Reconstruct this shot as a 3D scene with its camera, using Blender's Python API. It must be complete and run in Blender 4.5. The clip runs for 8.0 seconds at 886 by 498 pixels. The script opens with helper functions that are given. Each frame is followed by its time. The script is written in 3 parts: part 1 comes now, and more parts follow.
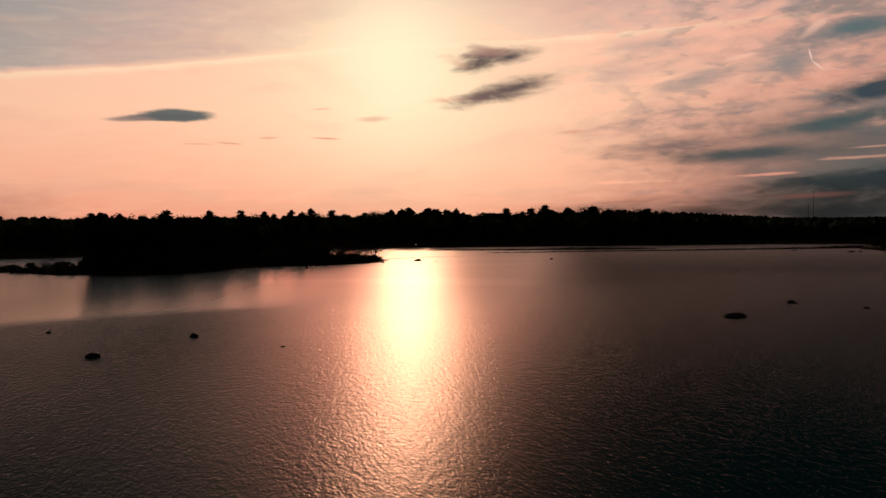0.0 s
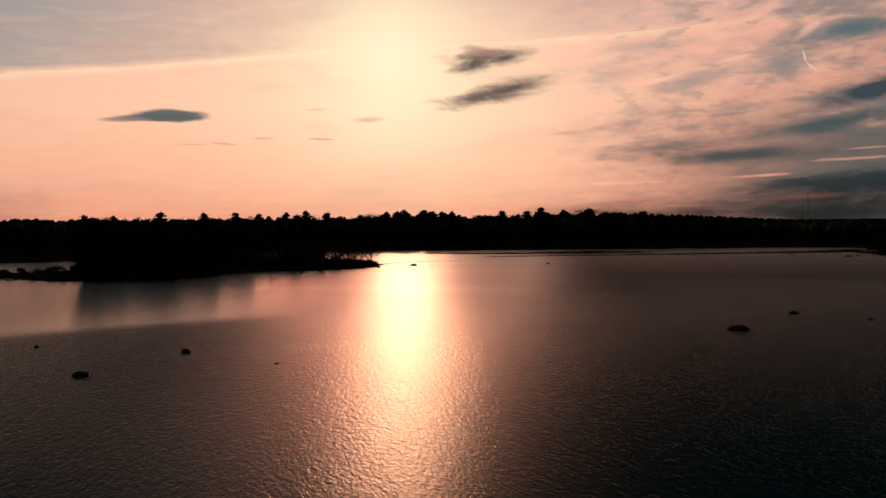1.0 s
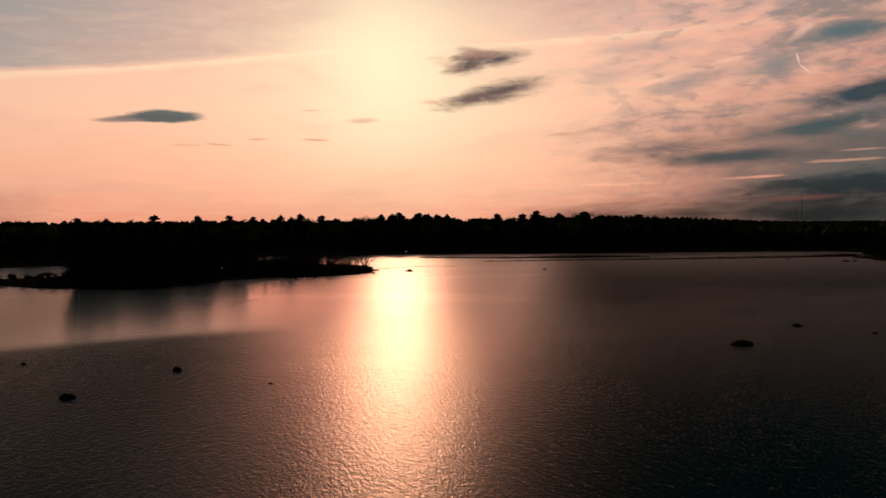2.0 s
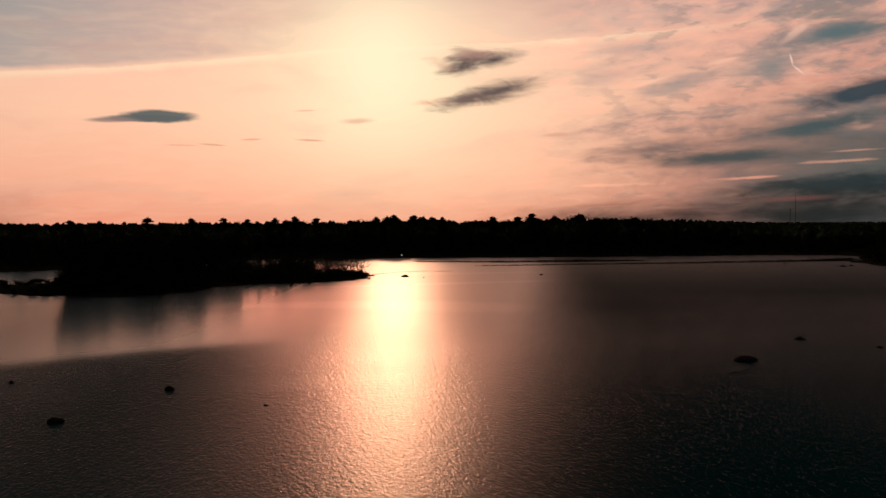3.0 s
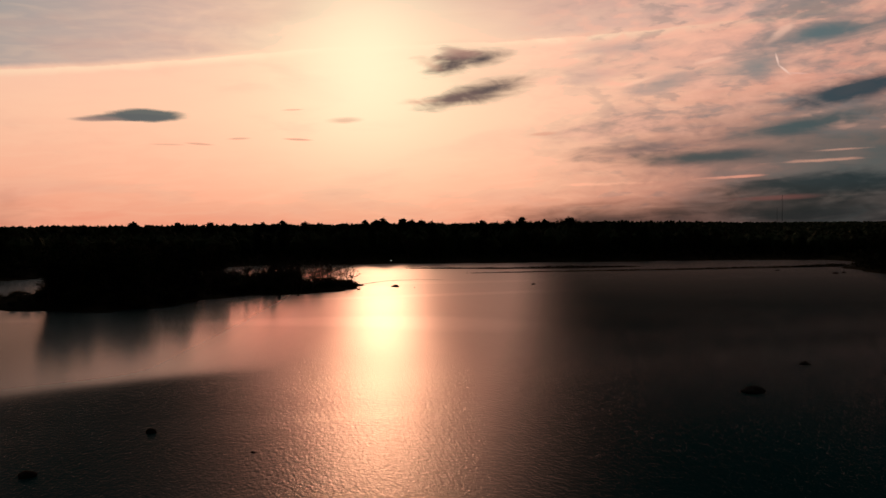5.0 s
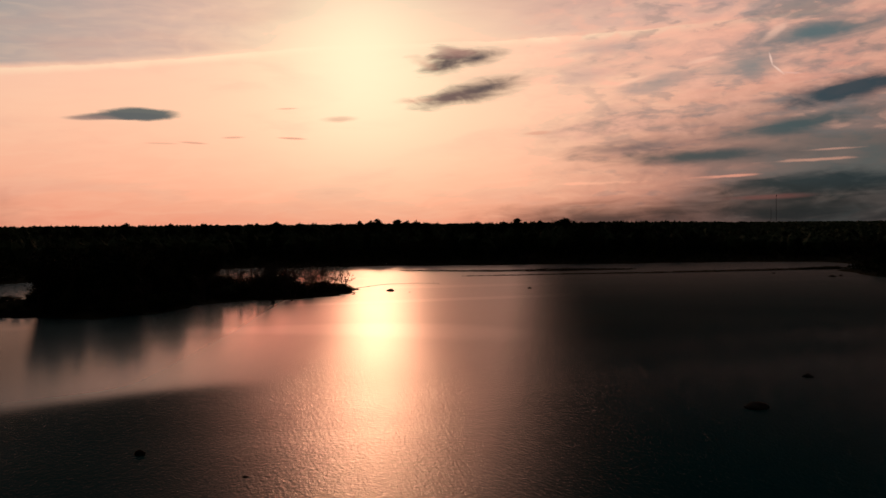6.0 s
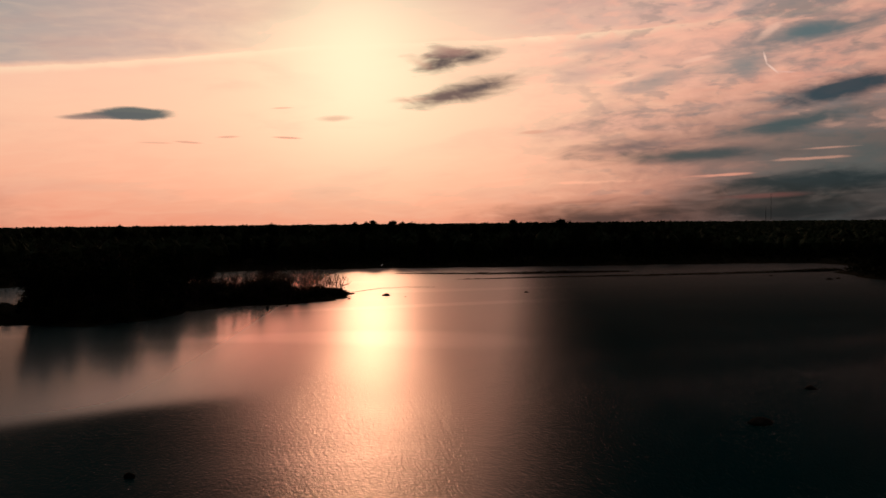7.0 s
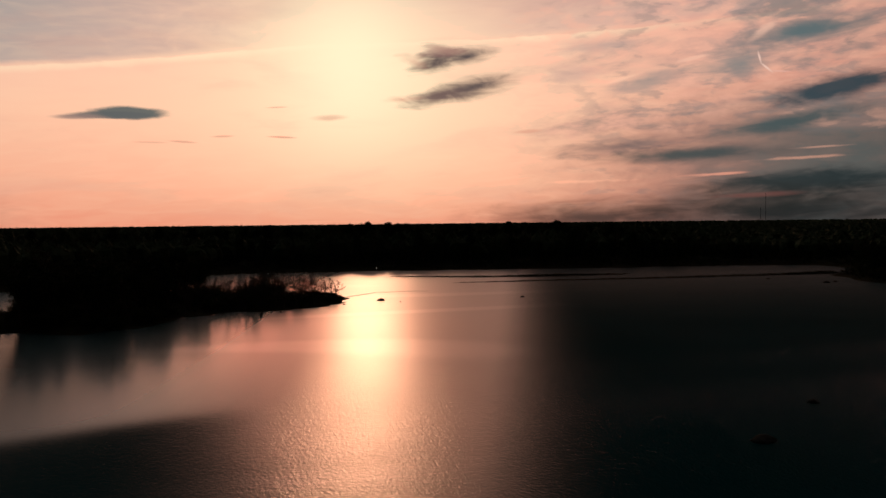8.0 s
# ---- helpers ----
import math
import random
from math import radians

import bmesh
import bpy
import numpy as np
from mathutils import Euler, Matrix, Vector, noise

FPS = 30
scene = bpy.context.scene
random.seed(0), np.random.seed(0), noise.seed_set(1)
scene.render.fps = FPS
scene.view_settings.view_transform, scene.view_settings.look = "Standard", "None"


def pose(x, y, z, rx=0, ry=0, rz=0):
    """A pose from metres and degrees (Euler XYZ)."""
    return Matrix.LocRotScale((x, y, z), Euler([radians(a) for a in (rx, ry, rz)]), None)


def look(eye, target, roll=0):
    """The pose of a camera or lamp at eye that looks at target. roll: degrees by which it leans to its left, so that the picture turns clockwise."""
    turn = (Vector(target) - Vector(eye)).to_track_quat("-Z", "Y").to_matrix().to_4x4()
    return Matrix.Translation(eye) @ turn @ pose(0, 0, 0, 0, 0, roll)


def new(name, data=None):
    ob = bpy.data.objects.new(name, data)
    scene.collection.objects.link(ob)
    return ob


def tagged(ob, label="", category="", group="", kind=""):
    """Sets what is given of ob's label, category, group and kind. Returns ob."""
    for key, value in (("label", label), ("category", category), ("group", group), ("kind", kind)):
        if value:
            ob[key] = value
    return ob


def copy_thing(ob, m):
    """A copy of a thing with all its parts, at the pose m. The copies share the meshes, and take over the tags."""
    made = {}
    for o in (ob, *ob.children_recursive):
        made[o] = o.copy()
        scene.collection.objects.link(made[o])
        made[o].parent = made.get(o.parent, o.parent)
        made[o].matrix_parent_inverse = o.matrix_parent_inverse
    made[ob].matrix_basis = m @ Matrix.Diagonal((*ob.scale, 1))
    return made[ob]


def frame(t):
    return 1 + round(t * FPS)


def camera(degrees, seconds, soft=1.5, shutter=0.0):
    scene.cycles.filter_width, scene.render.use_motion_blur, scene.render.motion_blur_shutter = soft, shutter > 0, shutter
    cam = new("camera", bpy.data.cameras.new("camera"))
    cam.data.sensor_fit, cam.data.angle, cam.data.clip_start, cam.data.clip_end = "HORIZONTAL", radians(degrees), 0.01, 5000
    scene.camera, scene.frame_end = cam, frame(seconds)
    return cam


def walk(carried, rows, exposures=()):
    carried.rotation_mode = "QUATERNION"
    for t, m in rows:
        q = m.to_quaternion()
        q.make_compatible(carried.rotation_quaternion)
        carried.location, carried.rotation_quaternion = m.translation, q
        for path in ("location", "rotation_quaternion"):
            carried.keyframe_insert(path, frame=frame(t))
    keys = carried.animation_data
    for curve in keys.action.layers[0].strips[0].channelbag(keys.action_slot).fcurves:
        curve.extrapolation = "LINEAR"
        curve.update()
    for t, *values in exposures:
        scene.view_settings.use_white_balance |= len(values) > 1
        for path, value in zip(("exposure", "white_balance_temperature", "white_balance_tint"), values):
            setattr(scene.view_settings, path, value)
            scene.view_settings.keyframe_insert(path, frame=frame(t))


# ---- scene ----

# camera: t, x, y, z, yaw, pitch, roll (metres and degrees); a drone that climbs over the lake
cam = camera(58.2, 8.0)
ROWS = [
    (0.0, 0.000, -0.000, 10.000, -0.000, -1.708, 0.499),
    (0.5, -0.150, 0.841, 10.505, -0.211, -1.691, 0.489),
    (1.0, -0.275, 1.722, 11.047, -0.355, -1.657, 0.456),
    (1.5, -0.414, 2.633, 11.628, -0.547, -1.618, 0.439),
    (3.0, -0.994, 5.182, 13.526, -1.144, -1.551, 0.367),
    (3.5, -1.160, 6.003, 14.205, -1.360, -1.558, 0.378),
    (4.0, -1.324, 6.847, 14.875, -1.583, -1.560, 0.404),
    (4.5, -1.478, 7.682, 15.528, -1.789, -1.580, 0.450),
    (6.0, -1.779, 10.383, 17.418, -2.382, -1.681, 0.467),
    (6.5, -1.847, 11.193, 18.041, -2.559, -1.712, 0.509),
    (7.0, -1.886, 12.016, 18.661, -2.720, -1.742, 0.548),
    (7.5, -1.880, 12.942, 19.306, -2.899, -1.757, 0.587),
    (8.0, -1.849, 13.868, 19.959, -3.064, -1.793, 0.620),
]
walk(cam, [(t, pose(x, y, z, 90 + pitch, roll, yaw)) for t, x, y, z, yaw, pitch, roll in ROWS])


# ---------------------------------------------------------------- light
SUN_AZ, SUN_EL, GLOW_AZ = -2.4, 13.0, -3.4


def lin(r, g, b):
    """Linear colour from 0-255 display values."""
    f = lambda c: c / 12.92 if c <= 0.04045 else ((c + 0.055) / 1.055) ** 2.4
    return (f(r / 255), f(g / 255), f(b / 255), 1.0)


class Net:
    """A short way to write node networks."""

    def __init__(self, tree):
        self.tree = tree

    def node(self, kind, **props):
        n = self.tree.nodes.new(kind)
        for key, value in props.items():
            setattr(n, key, value)
        return n

    def put(self, socket, value):
        if isinstance(value, bpy.types.NodeSocket):
            self.tree.links.new(value, socket)
        elif value is not None:
            socket.default_value = value

    def m(self, op, a, b=None, c=None, clamp=False):
        n = self.node("ShaderNodeMath", operation=op, use_clamp=clamp)
        for k, value in enumerate((a, b, c)):
            self.put(n.inputs[k], value)
        return n.outputs[0]

    def step(self, value, lo, hi, to_lo=0.0, to_hi=1.0):
        n = self.node("ShaderNodeMapRange", interpolation_type="SMOOTHSTEP")
        for k, v in enumerate((value, lo, hi, to_lo, to_hi)):
            self.put(n.inputs[k], v)
        return n.outputs[0]

    def mix(self, fac, a, b, blend="MIX"):
        n = self.node("ShaderNodeMix", data_type="RGBA", blend_type=blend)
        self.put(n.inputs[0], fac)
        self.put(n.inputs[6], a)
        self.put(n.inputs[7], b)
        return n.outputs[2]

    def xyz(self, x, y, z=0.0):
        n = self.node("ShaderNodeCombineXYZ")
        for k, v in enumerate((x, y, z)):
            self.put(n.inputs[k], v)
        return n.outputs[0]

    def ease(self, value, middle, width):
        """A soft switch from 1 below the middle to 0 above it."""
        return self.m("DIVIDE", 1.0, self.m("ADD", 1.0, self.m("EXPONENT", self.m("DIVIDE", self.m("SUBTRACT", value, middle), width))))

    def noise(self, vector, scale, detail=4.0, rough=0.55, distortion=0.0):
        n = self.node("ShaderNodeTexNoise")
        self.put(n.inputs["Vector"], vector)
        for key, v in (("Scale", scale), ("Detail", detail), ("Roughness", rough), ("Distortion", distortion)):
            self.put(n.inputs[key], v)
        return n.outputs["Fac"]

    def ramp(self, fac, stops):
        n = self.node("ShaderNodeValToRGB")
        el = n.color_ramp.elements
        while len(el) < len(stops):
            el.new(0.5)
        for e, (p, c) in zip(el, stops):
            e.position, e.color = p, c
        self.put(n.inputs[0], fac)
        return n.outputs[0]


def make_sky():
    """Evening sky: clear Nishita sky behind a thin high veil that glows round the sun, with clouds."""
    world = bpy.data.worlds.new("evening_sky")
    scene.world = world
    world.use_nodes = True
    world.node_tree.nodes.clear()
    n = Net(world.node_tree)
    sep = n.node("ShaderNodeSeparateXYZ")
    n.put(sep.inputs[0], n.node("ShaderNodeTexCoord").outputs["Generated"])
    deg = 180 / math.pi
    u = n.m("MULTIPLY", n.m("ARCTAN2", sep.outputs[0], sep.outputs[1]), deg)      # azimuth, right of ahead
    v = n.m("MULTIPLY", n.m("ARCSINE", sep.outputs[2]), deg)                      # elevation
    away = n.m("ABSOLUTE", n.m("SUBTRACT", u, SUN_AZ))

    # clear sky behind the veil
    clear = n.node("ShaderNodeTexSky", sky_type="NISHITA", sun_disc=False, sun_elevation=radians(SUN_EL), sun_rotation=radians(SUN_AZ), dust_density=3.0)
    clear_dim = n.mix(1.0, clear.outputs[0], (0.05, 0.05, 0.05, 1), "MULTIPLY")

    # shared cloud grain: long streaks that rise to the right, and finer fluff
    along = n.m("ADD", n.m("MULTIPLY", u, 0.10), n.m("MULTIPLY", v, 0.05))
    across = n.m("SUBTRACT", n.m("MULTIPLY", v, 0.42), n.m("MULTIPLY", u, 0.024))
    streak = n.noise(n.xyz(along, across, 3.1), 1.0, 5.0, 0.52, 0.5)
    fluff = n.noise(n.xyz(n.m("MULTIPLY", u, 0.45), n.m("MULTIPLY", v, 1.0), 7.7), 1.0, 5.0, 0.55, 0.7)
    fine = n.noise(n.xyz(n.m("MULTIPLY", along, 3.0), n.m("MULTIPLY", across, 4.0), 1.3), 1.0, 4.0, 0.5, 0.7)
    soft_fluff = n.m("SUBTRACT", fluff, 0.5)

    # veil colour by elevation, then by the way from the sun
    veil = n.ramp(n.m("DIVIDE", v, 60.0, clamp=True), [
        (0.0, lin(236, 146, 118)), (0.045, lin(247, 174, 143)), (0.13, lin(252, 196, 164)), (0.21, lin(248, 196, 170)),
        (0.26, lin(224, 176, 160)), (0.33, lin(92, 62, 56)), (0.45, lin(34, 26, 25)), (1.0, lin(10, 12, 14))])
    veil = n.mix(n.step(n.m("ADD", u, n.m("MULTIPLY", soft_fluff, 10.0)), 2.0, 30.0, 0.0, 0.70), veil, lin(224, 146, 128))
    halo = n.m("ADD", n.m("POWER", n.m("DIVIDE", n.m("SUBTRACT", u, GLOW_AZ), 12.0), 2.0), n.m("POWER", n.m("DIVIDE", n.m("SUBTRACT", v, 10.0), 7.0), 2.0))
    veil = n.mix(n.m("MULTIPLY", n.m("EXPONENT", n.m("MULTIPLY", halo, -1.0)), 0.85), veil, lin(255, 224, 184))
    # high up and to the sides the sky turns to a dark teal
    veil = n.mix(n.m("MULTIPLY", n.step(v, 14.5, 18.5), n.step(away, 3.0, 20.0)), veil, lin(14, 19, 21))
    # upper grey sheet with a sharp lower edge
    bend = n.m("ADD", u, 6.5)
    edge = n.m("ADD", n.m("MULTIPLY", n.m("MINIMUM", bend, 0.0), 0.128), n.m("MULTIPLY", n.m("MAXIMUM", bend, 0.0), 0.03))
    edge = n.m("SUBTRACT", v, n.m("ADD", edge, 12.52))
    edge = n.m("ADD", edge, n.m("MULTIPLY", soft_fluff, 0.35))
    sheet = n.m("MULTIPLY", n.step(edge, -0.06, 0.5), n.m("ADD", n.step(n.m("ADD", u, n.m("MULTIPLY", soft_fluff, 12.0)), -22.0, -6.0, 0.80, 0.05), n.step(u, 3.0, 14.0, 0.0, 0.35)))
    rim = n.m("MULTIPLY", n.m("SUBTRACT", n.step(edge, -0.55, -0.04), n.step(edge, -0.04, 0.10)), n.m("MULTIPLY", n.step(u, -30.0, -10.0, 0.45, 0.75), n.step(u, 4.0, 22.0, 1.0, 0.25)))
    veil = n.mix(rim, veil, lin(255, 228, 190))
    veil = n.mix(sheet, veil, n.mix(n.step(n.m("SUBTRACT", u, n.m("MULTIPLY", v, 0.8)), -42.0, -26.0), lin(132, 146, 148), lin(190, 164, 156)))
    # faint streaks everywhere
    veil = n.mix(n.step(fine, 0.35, 0.72, 0.0, 0.16), veil, lin(255, 210, 174))
    veil = n.mix(n.step(streak, 0.48, 0.70, 0.0, 0.20), veil, lin(205, 150, 136))

    # the veiled sun: a tall cream glow
    glow = n.m("ADD", n.m("POWER", n.m("DIVIDE", n.m("SUBTRACT", u, GLOW_AZ), 4.4), 2.0), n.m("POWER", n.m("DIVIDE", n.m("SUBTRACT", v, 11.6), 4.6), 2.0))
    veil = n.mix(n.m("MULTIPLY", n.m("EXPONENT", n.m("MULTIPLY", glow, -0.8)), 0.95), veil, lin(255, 241, 202))

    # broken grey cloud that thickens to the right
    dense = n.m("ADD", streak, n.m("MULTIPLY", soft_fluff, 0.28))
    dense = n.m("ADD", dense, n.step(u, 3.0, 24.0, -0.24, 0.10))
    veil = n.mix(n.step(dense, 0.44, 0.70, 0.0, 0.50), veil, n.mix(n.step(v, 4.0, 13.0), lin(150, 116, 112), lin(156, 146, 142)))
    veil = n.mix(n.step(dense, 0.58, 0.74, 0.0, 0.45), veil, lin(92, 106, 106))
    # paler wisps between the clouds
    wisp = n.noise(n.xyz(n.m("MULTIPLY", along, 5.0), n.m("MULTIPLY", across, 3.4), 5.7), 1.0, 4.0, 0.5, 0.25)
    veil = n.mix(n.m("MULTIPLY", n.step(wisp, 0.50, 0.66, 0.0, 0.50), n.m("MULTIPLY", n.step(u, 4.0, 16.0), n.step(v, 2.5, 6.0))), veil, lin(250, 184, 158))
    veil = n.mix(n.m("MULTIPLY", n.step(wisp, 0.34, 0.48, 0.45, 0.0), n.step(u, 6.0, 20.0)), veil, lin(128, 124, 124))
    # brown and teal haze low at the right
    drift = n.m("SUBTRACT", n.m("ADD", u, n.m("MULTIPLY", soft_fluff, 9.0)), n.m("MULTIPLY", v, 0.5))
    haze = n.m("MULTIPLY", n.step(drift, 5.0, 24.0, 0.0, 0.88), n.step(n.m("ADD", v, n.m("MULTIPLY", n.m("SUBTRACT", streak, 0.5), 6.0)), 9.5, 5.0))
    veil = n.mix(haze, veil, n.mix(n.step(u, 15.0, 30.0), lin(142, 104, 95), lin(78, 88, 88)))

    def cloud(where, size, tilt, ragged, strength, colour, base, hard=0.45):
        """One cloud: an ellipse at (azimuth, elevation) with a ragged edge."""
        c, s = math.cos(radians(tilt)), math.sin(radians(tilt))
        du, dv = n.m("SUBTRACT", u, where[0]), n.m("SUBTRACT", v, where[1])
        x = n.m("ADD", n.m("MULTIPLY", du, c / size[0]), n.m("MULTIPLY", dv, s / size[0]))
        y = n.m("SUBTRACT", n.m("MULTIPLY", dv, c / size[1]), n.m("MULTIPLY", du, s / size[1]))
        q = n.m("SQRT", n.m("ADD", n.m("MULTIPLY", x, x), n.m("MULTIPLY", y, y)))
        q = n.m("ADD", q, n.m("MULTIPLY", n.m("SUBTRACT", n.m("MULTIPLY", n.m("ADD", fluff, fine), 0.5), 0.5), ragged))
        return n.mix(n.step(q, 1.0, hard, 0.0, strength), base, colour)

    mauve = lin(214, 146, 124)
    # azimuth and elevation, half sizes, tilt, raggedness, strength, colour, hardness
    for *args, hard in (
        ((-18.2, 7.62), (2.9, 0.50), 1.0, 0.9, 0.95, lin(72, 88, 92), 0.55),
        ((-19.2, 7.42), (3.6, 0.30), 2.0, 0.9, 0.85, lin(84, 90, 94), 0.5),
        ((-21.4, 7.22), (2.0, 0.20), 2.0, 0.9, 0.75, lin(140, 116, 112), 0.3),
        ((4.9, 11.75), (3.0, 0.78), 9.0, 1.5, 1.0, lin(62, 54, 66), 0.0),
        ((2.5, 11.3), (2.6, 0.95), 14.0, 2.4, 1.0, lin(68, 56, 66), 0.0),
        ((2.8, 12.2), (1.9, 0.50), -6.0, 3.2, 0.55, lin(140, 100, 98), 0.0),
        ((3.6, 12.25), (2.0, 0.36), -10.0, 2.6, 0.42, lin(160, 114, 106), 0.0),
        ((1.0, 11.5), (1.6, 0.5), -20.0, 3.0, 0.4, mauve, 0.0),
        ((5.2, 9.65), (4.6, 1.1), 11.0, 1.4, 1.0, lin(64, 54, 66), 0.0),
        ((2.6, 9.0), (3.8, 0.80), 10.0, 2.0, 0.95, lin(88, 66, 74), 0.0),
        ((0.2, 8.85), (2.0, 0.34), 4.0, 2.2, 0.6, mauve, 0.0),
        ((-4.9, 7.55), (1.8, 0.30), 3.0, 1.6, 0.55, mauve, 0.2),
        ((-8.2, 6.2), (1.3, 0.10), -2.0, 0.6, 0.75, mauve, 0.3),
        ((-8.6, 8.25), (1.0, 0.08), 3.0, 0.8, 0.5, mauve, 0.3),
        ((-12.3, 6.2), (1.0, 0.11), 3.0, 0.8, 0.6, mauve, 0.3),
        ((-14.9, 5.78), (1.2, 0.10), -3.0, 0.8, 0.6, mauve, 0.3),
        ((-17.0, 5.70), (1.4, 0.08), 0.0, 0.8, 0.4, mauve, 0.3),
        ((9.2, 6.5), (1.3, 0.18), 3.0, 1.0, 0.55, mauve, 0.2),
        ((12.4, 10.2), (3.2, 1.0), 6.0, 2.2, 0.45, lin(176, 146, 142), 0.0),
        ((14.5, 12.2), (4.5, 0.6), 4.0, 1.6, 0.55, lin(160, 146, 144), 0.0),
        ((17.6, 9.7), (4.0, 0.9), 12.0, 1.8, 0.7, lin(138, 134, 132), 0.0),
        ((23.3, 10.4), (4.0, 1.3), 4.0, 2.0, 0.75, lin(116, 126, 126), 0.0),
        ((27.8, 12.2), (4.4, 0.9), 3.0, 1.6, 0.9, lin(86, 108, 112), 0.1),
        ((29.0, 8.4), (6.2, 1.15), 9.0, 1.6, 0.97, lin(46, 66, 76), 0.2),
        ((26.6, 6.5), (6.6, 0.85), 8.0, 1.6, 0.92, lin(60, 80, 84), 0.15),
        ((15.6, 5.3), (5.6, 0.80), 4.0, 1.8, 0.9, lin(104, 88, 90), 0.0),
        ((20.4, 4.6), (8.0, 0.80), 1.0, 1.6, 0.95, lin(56, 70, 74), 0.0),
        ((27.6, 2.6), (8.5, 1.2), 2.0, 1.5, 0.97, lin(34, 50, 56), 0.2),
        ((14.0, 0.4), (11.0, 1.8), 0.0, 1.0, 0.95, lin(72, 54, 53), 0.0),
        ((26.5, 0.8), (14.0, 2.7), 1.0, 1.0, 0.98, lin(26, 34, 38), 0.0),
        ((-31.0, 0.5), (9.0, 3.0), 0.0, 1.0, 0.5, lin(150, 112, 98), 0.0),
    ):
        veil = cloud(*args, veil, hard)
    for args in (
        ((12.6, 2.9), (4.2, 0.18), 1.0, 2.6, 0.75, lin(252, 182, 150)),
        ((22.2, 3.2), (2.8, 0.14), 2.0, 2.2, 0.75, lin(236, 158, 134)),
        ((27.6, 4.1), (3.6, 0.15), 1.0, 2.4, 0.6, lin(226, 164, 140)),
        ((28.6, 4.75), (2.0, 0.10), 1.0, 1.8, 0.5, lin(226, 168, 146)),
        ((15.8, 9.9), (1.8, 0.18), 14.0, 1.5, 0.6, lin(252, 200, 170)),
        ((20.6, 11.0), (1.6, 0.18), 10.0, 1.5, 0.55, lin(250, 196, 170)),
        ((24.9, 12.4), (1.3, 0.35), 30.0, 2.2, 0.55, lin(246, 196, 172)),
        ((24.72, 10.75), (0.55, 0.10), 105.0, 0.8, 0.8, lin(246, 206, 188)),
        ((25.15, 10.05), (0.65, 0.10), -42.0, 0.8, 0.8, lin(246, 206, 188)),
        ((26.0, 9.75), (0.8, 0.09), -8.0, 1.2, 0.5, lin(236, 186, 170)),
        ((24.6, 1.75), (3.4, 0.24), 2.0, 1.5, 0.3, lin(150, 84, 78)),
    ):
        veil = cloud(*args, veil, hard=0.2)

    # where the veil is whitest round the sun it is brighter than it looks, in the red above all
    near = n.m("ADD", n.m("POWER", n.m("DIVIDE", n.m("SUBTRACT", u, SUN_AZ), 10.0), 2.0), n.m("POWER", n.m("DIVIDE", n.m("SUBTRACT", v, 8.0), 9.0), 2.0))
    split = n.node("ShaderNodeSeparateColor")
    n.put(split.inputs[0], veil)
    warm = n.m("MULTIPLY", n.m("EXPONENT", n.m("MULTIPLY", near, -1.0)), n.step(split.outputs[0], 0.90, 0.98, 0.0, 2.0))
    warm = n.m("ADD", 1.0, warm)
    veil = n.mix(1.0, veil, n.xyz(warm, 1.0, 1.0), "MULTIPLY")

    # the light falls off round the sky, away from the sun
    dim = n.step(away, 22.0, 70.0, 1.0, 0.03)
    veil = n.mix(1.0, veil, n.xyz(dim, dim, dim), "MULTIPLY")
    colour = n.mix(0.98, clear_dim, veil)
    back = n.node("ShaderNodeBackground")
    n.put(back.inputs[0], colour)
    n.put(n.node("ShaderNodeOutputWorld").inputs[0], back.outputs[0])


make_sky()

sun = new("sun", bpy.data.lights.new("sun", "SUN"))
sun.data.energy, sun.data.angle, sun.data.color = 0.225, radians(5), (1.0, 0.56, 0.33)
sun.matrix_world = look((0, 0, 60), Vector((0, 0, 60)) - Vector((math.sin(radians(SUN_AZ)) * math.cos(radians(SUN_EL)), math.cos(radians(SUN_AZ)) * math.cos(radians(SUN_EL)), math.sin(radians(SUN_EL)))))


# ---------------------------------------------------------------- materials
def material(name):
    mat = bpy.data.materials.new(name)
    mat.use_nodes = True
    n = Net(mat.node_tree)
    return mat, n, mat.node_tree.nodes["Principled BSDF"], n.node("ShaderNodeTexCoord").outputs["Object"]


def rough_material(name, dark, light, scale, roughness=0.9, bump=0.3, patch=0.15, gloss=0.05):
    """A matt surface with grain and larger patches; each object differs a little."""
    mat, n, bsdf, at = material(name)
    info = n.node("ShaderNodeObjectInfo").outputs["Random"]
    grain, large = n.noise(at, scale, 6.0, 0.65), n.noise(at, scale * patch, 3.0)
    mixed = n.m("ADD", n.m("MULTIPLY", grain, 0.6), n.m("MULTIPLY", large, 0.6))
    mixed = n.m("ADD", mixed, n.m("MULTIPLY", n.m("SUBTRACT", info, 0.5), 0.25))
    n.put(bsdf.inputs["Base Color"], n.mix(n.step(mixed, 0.35, 0.85), dark, light))
    n.put(bsdf.inputs["Roughness"], n.step(grain, 0.2, 0.8, roughness - 0.1, min(1.0, roughness + 0.08)))
    bsdf.inputs["Specular IOR Level"].default_value = gloss
    b = n.node("ShaderNodeBump")
    b.inputs["Strength"].default_value = bump
    b.inputs["Distance"].default_value = 0.3 / scale
    n.put(b.inputs["Height"], grain)
    n.put(bsdf.inputs["Normal"], b.outputs[0])
    return mat


